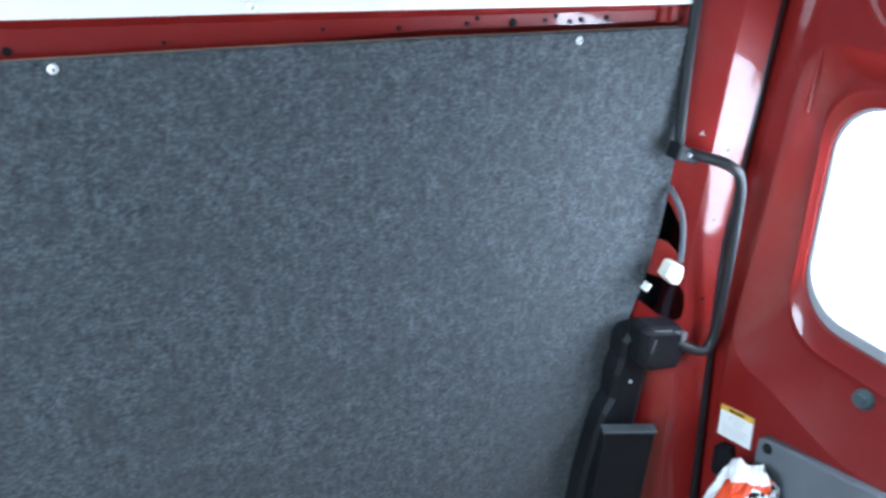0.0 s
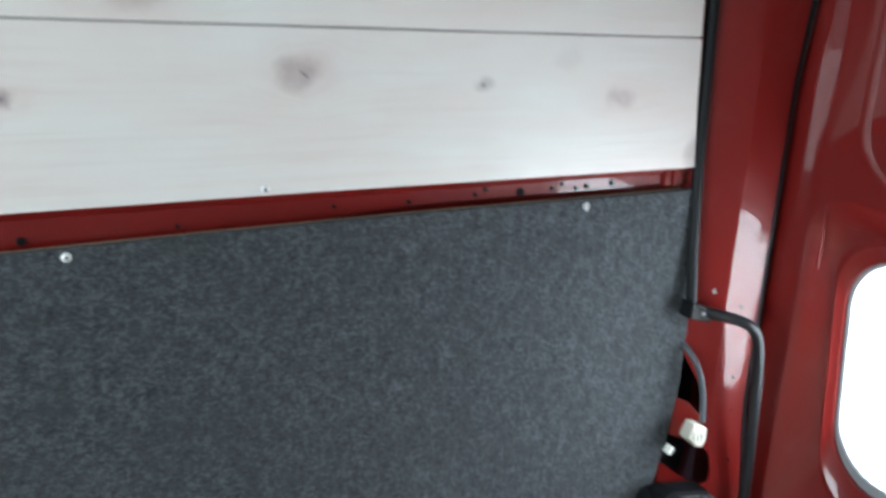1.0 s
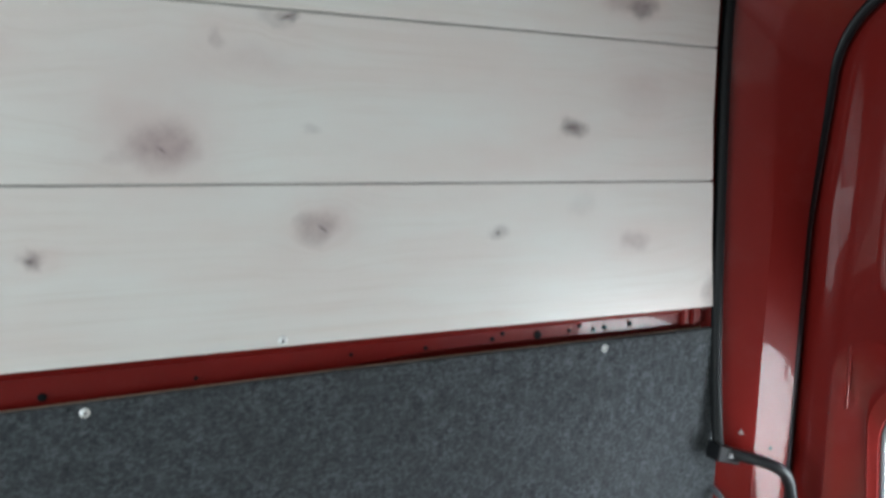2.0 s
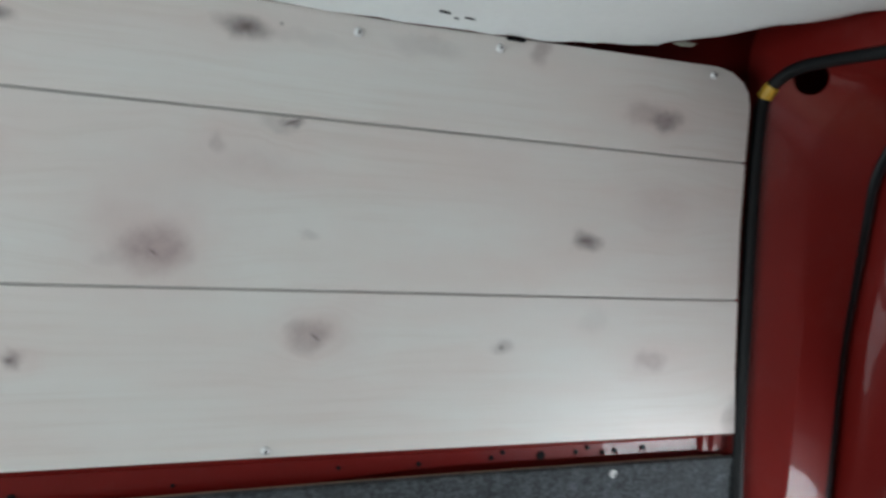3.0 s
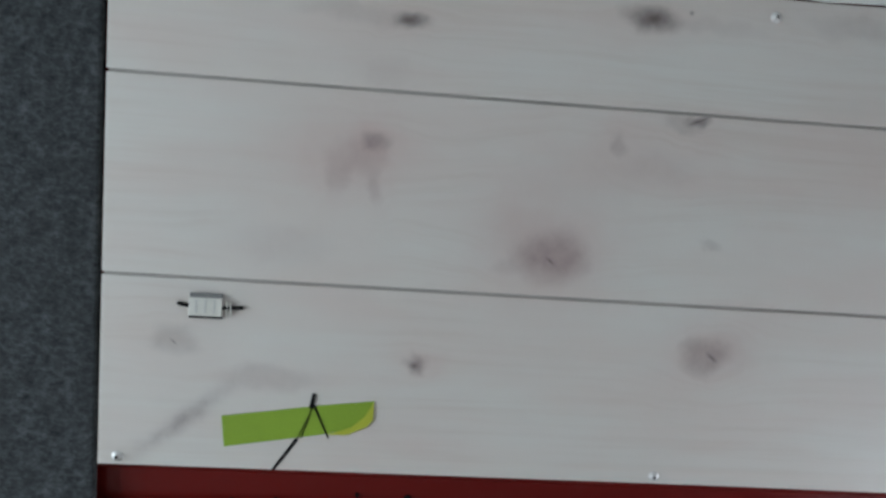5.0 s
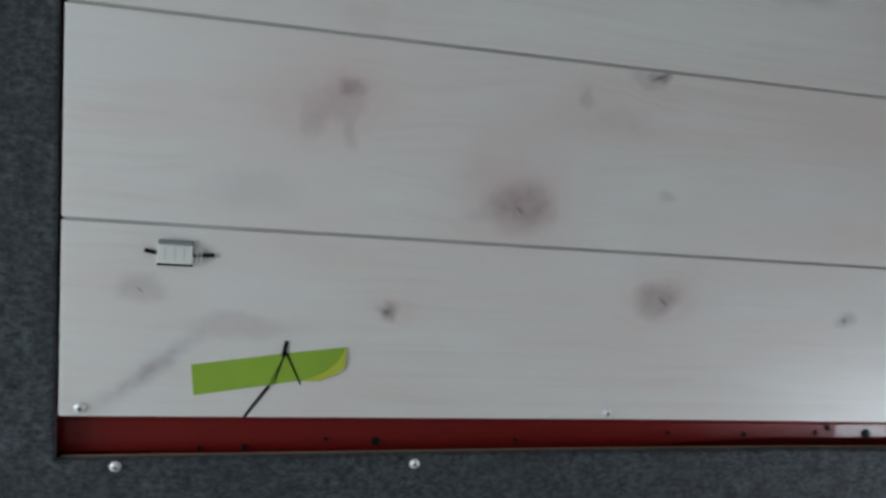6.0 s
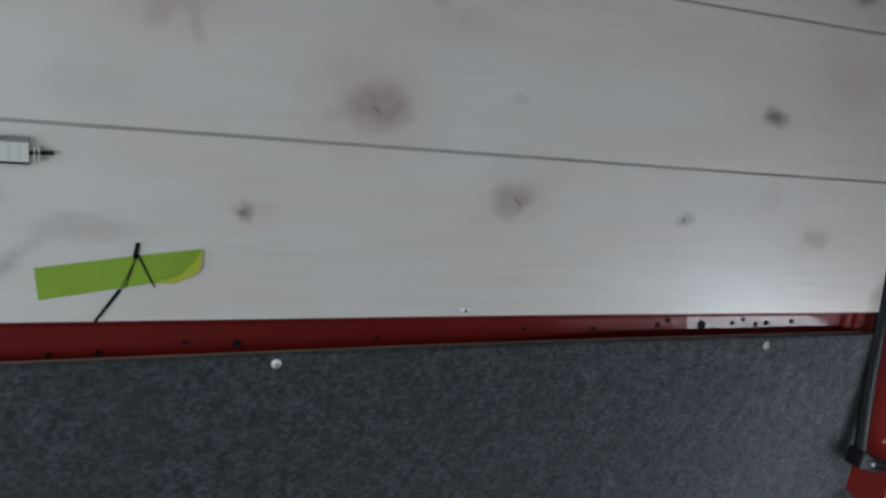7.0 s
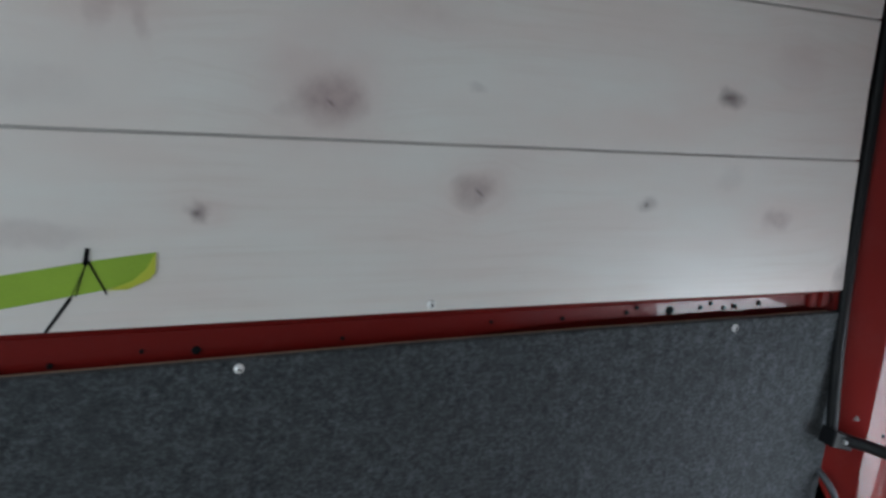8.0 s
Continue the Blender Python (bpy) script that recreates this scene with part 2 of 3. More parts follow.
def car_paint(name, colour):
    """Red van paint with a clear coat, slight orange peel and dust."""
    mat, tree, bsdf = shader(name)
    place = world_place(tree)
    dust = noise_at(tree, place, 9, 4, 0.65)
    peel = noise_at(tree, place, 160, 2)
    tree.links.new(mix(tree, math_node(tree, "MULTIPLY", spread(tree, dust, 0.5, 0.8), 0.10), colour, (0.30, 0.13, 0.11)), bsdf.inputs["Base Color"])
    tree.links.new(math_node(tree, "MULTIPLY_ADD", dust, 0.18, 0.28), bsdf.inputs["Roughness"])
    bsdf.inputs["Coat Weight"].default_value, bsdf.inputs["Coat Roughness"].default_value = 0.9, 0.035
    bsdf.inputs["Coat IOR"].default_value = 1.45
    bsdf.inputs["Specular IOR Level"].default_value = 0.2
    bump(tree, bsdf, peel, 0.03, 0.002)
    return mat


M_PINE = pine("whitewashed_pine")
M_GROOVE = plain("stained_tongue", (0.45, 0.425, 0.40), 0.7, vary=0.2)
M_LABEL_GREY = plain("light_grey_plastic", (0.60, 0.60, 0.58), 0.5, vary=0.05)
M_SEALANT = plain("grey_sealant", (0.30, 0.31, 0.32), 0.5, vary=0.1)
M_BOARD = plain("hardboard_edge", (0.30, 0.20, 0.13), 0.8, vary=0.15)
M_DUSTY = plain("dusty_black_plastic", (0.030, 0.036, 0.039), 0.6, grain=60, vary=0.35, relief=0.3)
M_FELT = felt("grey_carpet")
M_RED = car_paint("red_paint", (0.165, 0.009, 0.007))
M_CEIL = plain("painted_ceiling_board", (0.77, 0.80, 0.785), 0.55, grain=12, vary=0.04, relief=0.06)
M_RUBBER = plain("black_rubber", (0.009, 0.010, 0.011), 0.55, vary=0.3, relief=0.15, shine=0.25)
M_SEAL = plain("glossy_door_rubber", (0.008, 0.010, 0.012), 0.40, vary=0.3, relief=0.15, shine=0.35)
M_STOP = plain("dark_grey_rubber", (0.030, 0.048, 0.052), 0.55, grain=60, vary=0.2)
M_SCUFF = plain("scuffed_plastic", (0.11, 0.11, 0.112), 0.5, grain=90, vary=0.5)
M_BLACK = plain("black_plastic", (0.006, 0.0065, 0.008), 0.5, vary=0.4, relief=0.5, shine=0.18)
M_DARK = plain("unlit_cavity_steel", (0.03, 0.012, 0.012), 0.7, vary=0.3)
M_ROD = plain("black_powder_coat", (0.012, 0.013, 0.015), 0.40, vary=0.2, relief=0.1, shine=0.4)
M_STEEL = plain("zinc_steel", (0.82, 0.82, 0.81), 0.32, 0.35, vary=0.06)
M_WHITE = plain("white_plastic", (0.74, 0.73, 0.68), 0.4, vary=0.06)
M_CREAM = plain("aged_cream_plastic", (0.58, 0.55, 0.46), 0.5, grain=50, vary=0.25)
M_INK = plain("black_ink", (0.009, 0.009, 0.010), 0.7, vary=0.2, relief=0, shine=0.1)
M_GREY_INK = plain("grey_ink", (0.22, 0.22, 0.22), 0.6, vary=0.2, relief=0)
M_TAPE = plain("green_masking_tape", (0.27, 0.43, 0.035), 0.6, grain=60, vary=0.10, relief=0.2)
M_TAPE_BACK = plain("yellow_tape_back", (0.50, 0.54, 0.05), 0.6, grain=60, vary=0.08, relief=0.2)
M_YELLOW = plain("yellow_tape", (0.66, 0.38, 0.03), 0.5, vary=0.12)
M_TRIM = plain("grey_trim_plastic", (0.105, 0.115, 0.125), 0.5, grain=60, vary=0.12, relief=0.3)
M_BAG = plain("white_plastic_film", (0.80, 0.80, 0.80), 0.3, vary=0.04, relief=0.15)
M_ORANGE = plain("orange_print", (0.72, 0.075, 0.02), 0.35, vary=0.08)
M_LABEL = plain("paper_label", (0.75, 0.75, 0.72), 0.5, vary=0.04, relief=0)
M_FLOOR = plain("plywood_floor", (0.32, 0.25, 0.17), 0.6, grain=10, vary=0.2)
M_LINER = plain("bare_inner_wall", (0.21, 0.21, 0.205), 0.6, grain=8, vary=0.15)
M_GROUND = plain("pale_concrete", (0.36, 0.35, 0.33), 0.9, grain=4, vary=0.2)
M_WIRE = plain("grey_cable", (0.07, 0.075, 0.085), 0.45, vary=0.1)
M_RESIDUE = plain("dried_adhesive", (0.30, 0.29, 0.28), 0.5, vary=0.3)

glass, glass_tree, glass_bsdf = shader("window_glass")
glass_bsdf.inputs["Transmission Weight"].default_value = 1.0
glass_bsdf.inputs["Roughness"].default_value = 0.0
glass_bsdf.inputs["IOR"].default_value = 1.45
glass_bsdf.inputs["Base Color"].default_value = (0.97, 0.99, 0.98, 1)


# ---- building helpers ----
def part(name, bm, material, parent=None, label="", smooth=False):
    bmesh.ops.recalc_face_normals(bm, faces=bm.faces[:])
    data = bpy.data.meshes.new(name)
    bm.to_mesh(data)
    bm.free()
    data.materials.append(material)
    if smooth:
        for p in data.polygons:
            p.use_smooth = True
    ob = new(name, data)
    if parent is not None:
        ob.parent = parent
        ob.matrix_parent_inverse = Matrix.Translation(-parent.location)
    return tagged(ob, label)


def empty(name, place, label, category, group="", kind=""):
    ob = new(name)
    ob.location = place
    return tagged(ob, label, category, group, kind)


def box(bm, lo, hi, bevel=0.0, segments=2):
    m = Matrix.Translation([(a + b) / 2 for a, b in zip(lo, hi)]) @ Matrix.Diagonal([b - a for a, b in zip(lo, hi)] + [1])
    made = bmesh.ops.create_cube(bm, size=1, matrix=m)
    if bevel:
        edges = list({e for v in made["verts"] for e in v.link_edges})
        bmesh.ops.bevel(bm, geom=edges, offset=bevel, segments=segments, affect="EDGES", profile=0.5)
    return bm


def block(lo, hi, bevel=0.0, segments=2):
    return box(bmesh.new(), lo, hi, bevel, segments)


def slab(points, axis, a, b, bevel=0.0):
    """A flat outline, given in the two other axes, made solid from a to b along the axis."""
    def full(p, at):
        return {"x": (at, p[0], p[1]), "y": (p[0], at, p[1]), "z": (p[0], p[1], at)}[axis]
    bm = bmesh.new()
    front = bm.faces.new([bm.verts.new(full(p, a)) for p in points])
    made = bmesh.ops.extrude_face_region(bm, geom=[front])
    step = Vector(full((0, 0), b - a))
    bmesh.ops.translate(bm, verts=[v for v in made["geom"] if isinstance(v, bmesh.types.BMVert)], vec=step)
    if bevel:
        edges = [e for e in bm.edges if all(abs(v.co["xyz".index(axis)] - a) < 1e-6 for v in e.verts)]
        bmesh.ops.bevel(bm, geom=edges, offset=bevel, segments=2, affect="EDGES", profile=0.5)
    return bm


def rounded(lo, hi, radius, steps=6):
    """The outline of a rectangle with round corners, from lo to hi, anticlockwise."""
    out = []
    for (cx, cy), first in zip(((hi[0] - radius, hi[1] - radius), (lo[0] + radius, hi[1] - radius),
                                (lo[0] + radius, lo[1] + radius), (hi[0] - radius, lo[1] + radius)), (0, 90, 180, 270)):
        for i in range(steps + 1):
            a = radians(first + 90 * i / steps)
            out.append((cx + radius * math.cos(a), cy + radius * math.sin(a)))
    return out


def tube(points, radius, sides=10, smooth=3):
    """A round bar along a path, with its corners rounded by repeated cutting."""
    path = [Vector(p) for p in points]
    for _ in range(smooth):
        cut = [path[0]]
        for p, q in zip(path, path[1:]):
            cut += [p.lerp(q, 0.25), p.lerp(q, 0.75)]
        path = cut + [path[-1]]
    bm = bmesh.new()
    rings, side = [], None
    for i, p in enumerate(path):
        way = (path[min(i + 1, len(path) - 1)] - path[max(i - 1, 0)]).normalized()
        if side is None:
            side = way.orthogonal().normalized()
        side = (side - way * side.dot(way)).normalized()
        up = way.cross(side)
        rings.append([bm.verts.new(p + radius * (math.cos(a) * side + math.sin(a) * up))
                      for a in (2 * math.pi * k / sides for k in range(sides))])
    for r, s in zip(rings, rings[1:]):
        for k in range(sides):
            bm.faces.new((r[k], r[(k + 1) % sides], s[(k + 1) % sides], s[k]))
    bm.faces.new(rings[0][::-1])
    bm.faces.new(rings[-1])
    return bm


def ease(a, b, v):
    u = max(0.0, min(1.0, (v - a) / (b - a)))
    return u * u * (3 - 2 * u)


def loft(lines, thick=None):
    """A sheet through several lines of equally many points."""
    bm = bmesh.new()
    rows = [[bm.verts.new(p) for p in line] for line in lines]
    for r, s in zip(rows, rows[1:]):
        for k in range(len(r) - 1):
            bm.faces.new((r[k], r[k + 1], s[k + 1], s[k]))
    if thick:
        bmesh.ops.recalc_face_normals(bm, faces=bm.faces[:])
        bmesh.ops.solidify(bm, geom=bm.faces[:], thickness=thick)
    return bm


def disc(bm, place, normal, radius, depth, sides=14):
    m = Matrix.Translation(place) @ Vector(normal).to_track_quat("Z", "Y").to_matrix().to_4x4()
    bmesh.ops.create_cone(bm, cap_ends=True, segments=sides, radius1=radius, radius2=radius * 0.8, depth=depth, matrix=m)
    return bm


def screw_mesh(radius=0.0066):
    """A pan-head screw on a thin washer, facing -y, with a cross slot."""
    bm = bmesh.new()
    disc(bm, (0, -0.0006, 0), (0, -1, 0), radius, 0.0012, 18)
    dome = bmesh.ops.create_uvsphere(bm, u_segments=14, v_segments=8, radius=radius * 0.72)["verts"]
    for v in dome:
        v.co.y = min(0.0, v.co.y) * 0.62 - 0.001
    count = len(bm.faces)
    for a in (0.4, 0.4 + math.pi / 2):
        bmesh.ops.create_cube(bm, size=1, matrix=Matrix.Translation((0, -0.0042, 0)) @ Matrix.Rotation(a, 4, "Y")
                                     @ Matrix.Diagonal((radius * 0.85, 0.0008, 0.0009, 1)))
    bm.faces.ensure_lookup_table()
    for f in bm.faces[count:]:
        f.material_index = 1
    bmesh.ops.recalc_face_normals(bm, faces=bm.faces[:])
    data = bpy.data.meshes.new("screw")
    bm.to_mesh(data)
    bm.free()
    data.materials.append(M_STEEL)
    data.materials.append(M_INK)
    for p in data.polygons:
        p.use_smooth = True
    return data


SCREW = screw_mesh()


def screw(parent, x, y, z, turn=0.0):
    ob = new("screw", SCREW)
    ob.parent = parent
    ob.matrix_parent_inverse = Matrix.Translation(-parent.location)
    ob.matrix_basis = pose(x, y, z, 0, turn, 0)
    return ob


# ---- large structure ----
FLOOR, BACK, FRONT = -0.12, -1.80, -1.55
tagged(part("floor", block((FRONT, BACK, FLOOR - 0.05), (1.66, 0.06, FLOOR)), M_FLOOR),
       "plywood floor of the van", "floor", kind="structure")
tagged(part("ground", block((-60, -60, -0.20), (60, 60, -0.171)), M_GROUND), "pale concrete yard outside the van", "ground", kind="structure")
tagged(part("wall_outer", block((FRONT, 0.07, FLOOR - 0.05), (1.66, 0.09, 1.95)), M_RED),
       "red painted outer skin behind the panels", "wall", kind="structure")
tagged(part("wall_opposite", block((FRONT, BACK - 0.04, FLOOR - 0.05), (1.66, BACK, 1.95)), M_LINER),
       "bare grey inner wall across the van", "wall", kind="structure")

# carpeted lining: below the rail and, forward of the boards, full height
carpet = [(FRONT, FLOOR), (1.395, FLOOR), (1.388, 0.25), (1.40, 0.42), (1.430, 0.55), (1.446, 0.66), (1.448, 0.80), (1.434, 1.059),
          (0.9, 1.0582), (0.6, 1.0555), (0.3, 1.0510), (-0.004, 1.0470), (-0.006, 1.74), (FRONT, 1.74)]
wall_carpet = tagged(part("wall_carpet", slab(carpet, "y", 0.0, 0.012, 0.003), M_FELT),
                     "dark grey felted carpet lining on the van wall", "wall", kind="structure")
for sx, sz in ((0.060, 1.041), (0.4025, 1.0425), (1.181, 1.046)):
    screw(wall_carpet, sx, -0.0005, sz, 20 * sx)

# red rail between the boards and the carpet: a shallow pressed channel with holes
def rail_section(x):
    """The fold of the rail at x: it stands clear of the carpet towards the rear."""
    u = max(0.0, min(1.0, (x - 0.55) / 0.4))
    low = 1.0480 + 0.0190 * u * u * (3 - 2 * u)
    return ((0.014, 1.135), (0.014, 1.098), (0.0255, 1.0885), (0.0270, 1.0865), (0.0270, low), (0.034, low - 0.0035), (0.040, low - 0.020), (0.040, 1.0))


rail_lines = [[(x, *rail_section(x)[k]) for x in (-0.01 + i * 0.03 for i in range(49))] for k in range(8)]
body_rail = tagged(part("body_rail", loft(rail_lines, 0.0015), M_RED),
                   "red painted steel rail with punched holes", "rail", kind="structure")
HOLES = [(0.147, 1.052, 3), (0.199, 1.053, 4), (0.295, 1.063, 3), (0.356, 1.060, 6), (0.537, 1.063, 3), (0.752, 1.073, 3),
         (0.869, 1.071, 4), (0.983, 1.074, 4), (1.001, 1.081, 4), (1.066, 1.073, 8), (1.127, 1.075, 4), (1.147, 1.081, 4),
         (1.175, 1.072, 4), (1.197, 1.074, 5), (1.250, 1.076, 5)]
for hx, hz, hr in HOLES:
    part("punched_hole", disc(bmesh.new(), (hx, 0.0245, hz), (0, -1, 0), hr * 0.00095, 0.004), M_INK, body_rail)

# pine boards above the rail
plank_wall = empty("plank_wall", (0.7, 0.0, 1.10), "white-washed knotty pine boards screwed to the upper van wall", "wall", kind="structure")
SEAM_1, SEAM_2 = 1.3195, 1.5405
GAP = 0.0019


def plank(points):
    part("plank", slab(points, "y", 0.0, 0.013, 0.0010), M_PINE, plank_wall)


plank([(0.0, 1.100), (0.7, 1.1015), (1.412, 1.099), (1.400, 1.21), (1.392, SEAM_1 - GAP), (0.0, SEAM_1 - GAP)])
plank([(0.0, SEAM_1 + GAP), (1.391, SEAM_1 + GAP), (1.383, 1.425), (1.380, SEAM_2 - GAP), (0.0, SEAM_2 - GAP)])
plank([(0.0, SEAM_2 + GAP), (1.380, SEAM_2 + GAP), (1.379, 1.630), (1.374, 1.650), (1.360, 1.667), (1.338, 1.679), (1.31, 1.684),
       (1.05, 1.6805), (0.80, 1.6755), (0.60, 1.6770), (0.40, 1.6785), (0.0, 1.6785)])
part("tongue", block((0.002, 0.0028, SEAM_1 - 0.006), (1.388, 0.012, SEAM_1 + 0.006)), M_GROOVE, plank_wall)
part("tongue", block((0.002, 0.0028, SEAM_2 - 0.006), (1.377, 0.012, SEAM_2 + 0.006)), M_GROOVE, plank_wall)
for sx, sz in ((0.647, 1.1105), (0.022, 1.110), (0.288, 1.664), (0.735, 1.655), (0.936, 1.662), (1.302, 1.670)):
    screw(plank_wall, sx, -0.0005, sz, 40 * sx)

# ceiling board, bowed from wall to wall, with a rough-cut rear edge
def ceiling_z(x, y):
    s = min(-y, 1.80 + y)
    ragged = 0.003 * math.sin(6.1 * x + 0.7) + 0.005 * noise.noise((x * 9, 0, 3)) + 0.0025 * noise.noise((x * 31, 0, 7))
    return 1.6842 + 0.13 * (1 - math.exp(-s / 0.36)) + ragged * math.exp(-s / 0.05) + 0.10 * max(0.0, x - 1.0) * math.exp(-s / 0.1)


rows = []
for k in range(61):
    y = -0.90 * (1 - math.cos(math.pi * k / 60))
    s = min(-y, 1.80 + y)
    rear = 1.19 + 0.27 * min(1.0, s / 0.28) + 0.006 * math.sin(71 * y) + 0.004 * math.sin(173 * y + 1)
    rows.append([(x, y, ceiling_z(x, y)) for x in (FRONT + (rear - FRONT) * i / 170 for i in range(171))])
tagged(part("ceiling", loft(rows, 0.006), M_CEIL, smooth=True), "white painted bowed ceiling board", "ceiling", kind="structure")
tagged(part("roof", block((FRONT, BACK, 1.95), (1.70, 0.09, 1.98)), M_RED), "red painted steel roof skin", "roof", kind="structure")

# rear pillar and header: a folded steel section that follows the door opening
def opening(y0, low, z_top, radius, x, high=0.0, foot=FLOOR):
    """One line of the section: up the pillar, which leans in below the knee and near the roof, round the corner, along the header."""
    line = []
    for i in range(33):
        z = foot + (z_top - radius - foot) * i / 32
        line.append((x, y0 - low * max(0.0, KNEE - z) - high * max(0.0, z - 1.25), z))
    turn = line[-1][1]
    for i in range(1, 17):
        a = radians(90 * i / 16)
        line.append((x, turn - radius + radius * math.cos(a), z_top - radius + radius * math.sin(a)))
    for i in range(1, 9):
        line.append((x, turn - radius - (1.2 - radius) * i / 8, z_top + 0.01 * i / 8))
    return line


KNEE = 0.62
OUT = opening(0.022, 0.085, 1.705, 0.085, 1.425)
OUT_BACK = opening(0.050, 0.085, 1.80, 0.085, 1.415)
FACE = opening(-0.030, 0.110, 1.676, 0.13, 1.486, -0.03)
CREASE = opening(-0.037, 0.112, 1.671, 0.14, 1.498, -0.03)
JAMB = opening(-0.0475, 0.138, 1.655, 0.16, 1.570, 0.07)
LIP = opening(-0.022, 0.150, 1.665, 0.16, 1.600, 0.08)


def jamb_y(x, z):
    """The y of the jamb's surface between its crease and its rear edge."""
    d = max(0.0, KNEE - z)
    return -0.037 - 0.112 * d - (x - 1.498) / 0.072 * (0.0105 + 0.026 * d)


pillar = tagged(part("door_pillar", loft([OUT_BACK, OUT, FACE, CREASE, JAMB, LIP], 0.002), M_RED),
                "red painted steel rear door pillar and header", "pillar", kind="structure")


def cut(ob, cutters):
    """Cuts the cutters out of ob, and removes them."""
    for bm in cutters:
        tool = part("cutter", bm, M_DARK)
        mod = ob.modifiers.new("opening", "BOOLEAN")
        mod.operation, mod.object, mod.solver = "DIFFERENCE", tool, "EXACT"
        bpy.context.view_layer.update()
        data = bpy.data.meshes.new_from_object(ob.evaluated_get(bpy.context.evaluated_depsgraph_get()))
        ob.modifiers.clear()
        ob.data = data
        bpy.data.objects.remove(tool)


cut(pillar, [slab([(1.412, 0.772), (1.400, 0.66), (1.462, 0.636), (1.492, 0.598), (1.488, 0.65), (1.440, 0.750)], "y", -0.12, 0.045),
             slab([(1.395, 0.562), (1.404, 0.572), (1.470, 0.556), (1.490, 0.546), (1.500, 0.528), (1.504, 0.494), (1.498, 0.474), (1.482, 0.467), (1.455, 0.480), (1.418, 0.510), (1.402, 0.535)], "y", -0.12, 0.045),
             tube([(1.40, -0.095, 1.666), (1.56, 0.055, 1.702)], 0.026, 16, 0)])
for p in pillar.data.polygons:
    p.use_smooth = True
pillar.data.set_sharp_from_angle(angle=radians(17))
# added black sheet that stands in for the shade inside the openings
part("cavity_dark", slab(rounded((1.392, 0.450), (1.512, 0.790), 0.02), "y", 0.030, 0.034), M_BLACK, pillar, "black sheet in place of the shade inside the openings")
part("lap_seam", tube([(x, jamb_y(x, z) - 0.0004, z) for x, z in ((1.499, 0.803), (1.535, 0.800), (1.569, 0.797))], 0.0018, 8, 0), M_RED, pillar)

# raw edge of the hardboard behind the carpet, and the end bracket of the rail
part("backing_board", slab([(0.0, 1.0), (1.40, 1.0), (1.40, 1.0600), (0.9, 1.0590), (0.6, 1.0563), (0.3, 1.0518), (0.0, 1.0479)], "y", 0.0122, 0.0155), M_BOARD, wall_carpet, "raw brown hardboard edge")
part("end_bracket", block((1.362, 0.017, 1.064), (1.404, 0.032, 1.094), 0.003), M_RED, body_rail)
part("end_flange", block((1.378, 0.010, 1.066), (1.381, 0.020, 1.093), 0.001, 1), M_RED, body_rail)

# front of the load space, open to the cab windows
def ring_wall(outer, inner, axis, a, b, material, name):
    """A wall with an opening through it; both outlines have equally many points."""
    bm = bmesh.new()
    def full(p, at):
        return (at, p[0], p[1]) if axis == "x" else (p[0], at, p[1])
    loops = [[bm.verts.new(full(p, at)) for p in line] for line, at in ((outer, a), (inner, a), (inner, b), (outer, b))]
    n = len(outer)
    for r, s in zip(loops, loops[1:] + loops[:1]):
        for k in range(n):
            bm.faces.new((r[k], r[(k + 1) % n], s[(k + 1) % n], s[k]))
    return part(name, bm, material)


tagged(ring_wall(rounded((BACK - 0.04, FLOOR - 0.05), (0.09, 1.95), 0.01), rounded((-1.66, 0.55), (-0.14, 1.52), 0.12), "x", FRONT - 0.04, FRONT, M_LINER, "wall_front"),
       "grey bulkhead with a wide opening to the cab", "wall", kind="structure")

# ---- rear doors ----
def outline(lo, hi, radius, shift):
    """A round-cornered outline with points along its sides, moved sideways by shift(z) at the hinge side."""
    corner = rounded(lo, hi, radius, 8)
    points = []
    for k in range(4):
        arc, nxt = corner[9 * k:9 * k + 9], corner[(9 * k + 9) % 36]
        points += arc + [(arc[-1][0] + (nxt[0] - arc[-1][0]) * i / 25, arc[-1][1] + (nxt[1] - arc[-1][1]) * i / 25) for i in range(1, 25)]
    return [(y + shift(z) * max(0.0, min(1.0, (y + 0.9) / 0.75)), z) for y, z in points]


def edge_shift(z):
    return -0.150 * max(0.0, KNEE - z)


def window_shift(z):
    return -0.09 * max(0.0, 1.0 - z) - 0.004


def pressed(levels):
    """A pressed sheet through nested outlines: (lo, hi, radius, x, shift, rise of the lower hinge corner)."""
    bm = bmesh.new()
    loops = []
    for lo, hi, radius, x, shift, rise in levels:
        loops.append([bm.verts.new((x, y, z + rise * ease(-0.42, -0.16, y) * ease(0.62, 0.42, z))) for y, z in outline(lo, hi, radius, shift)])
    n = len(loops[0])
    for r, s in zip(loops, loops[1:]):
        for k in range(n):
            bm.faces.new((r[k], r[(k + 1) % n], s[(k + 1) % n], s[k]))
    return bm


def straight(z):
    return 0.0


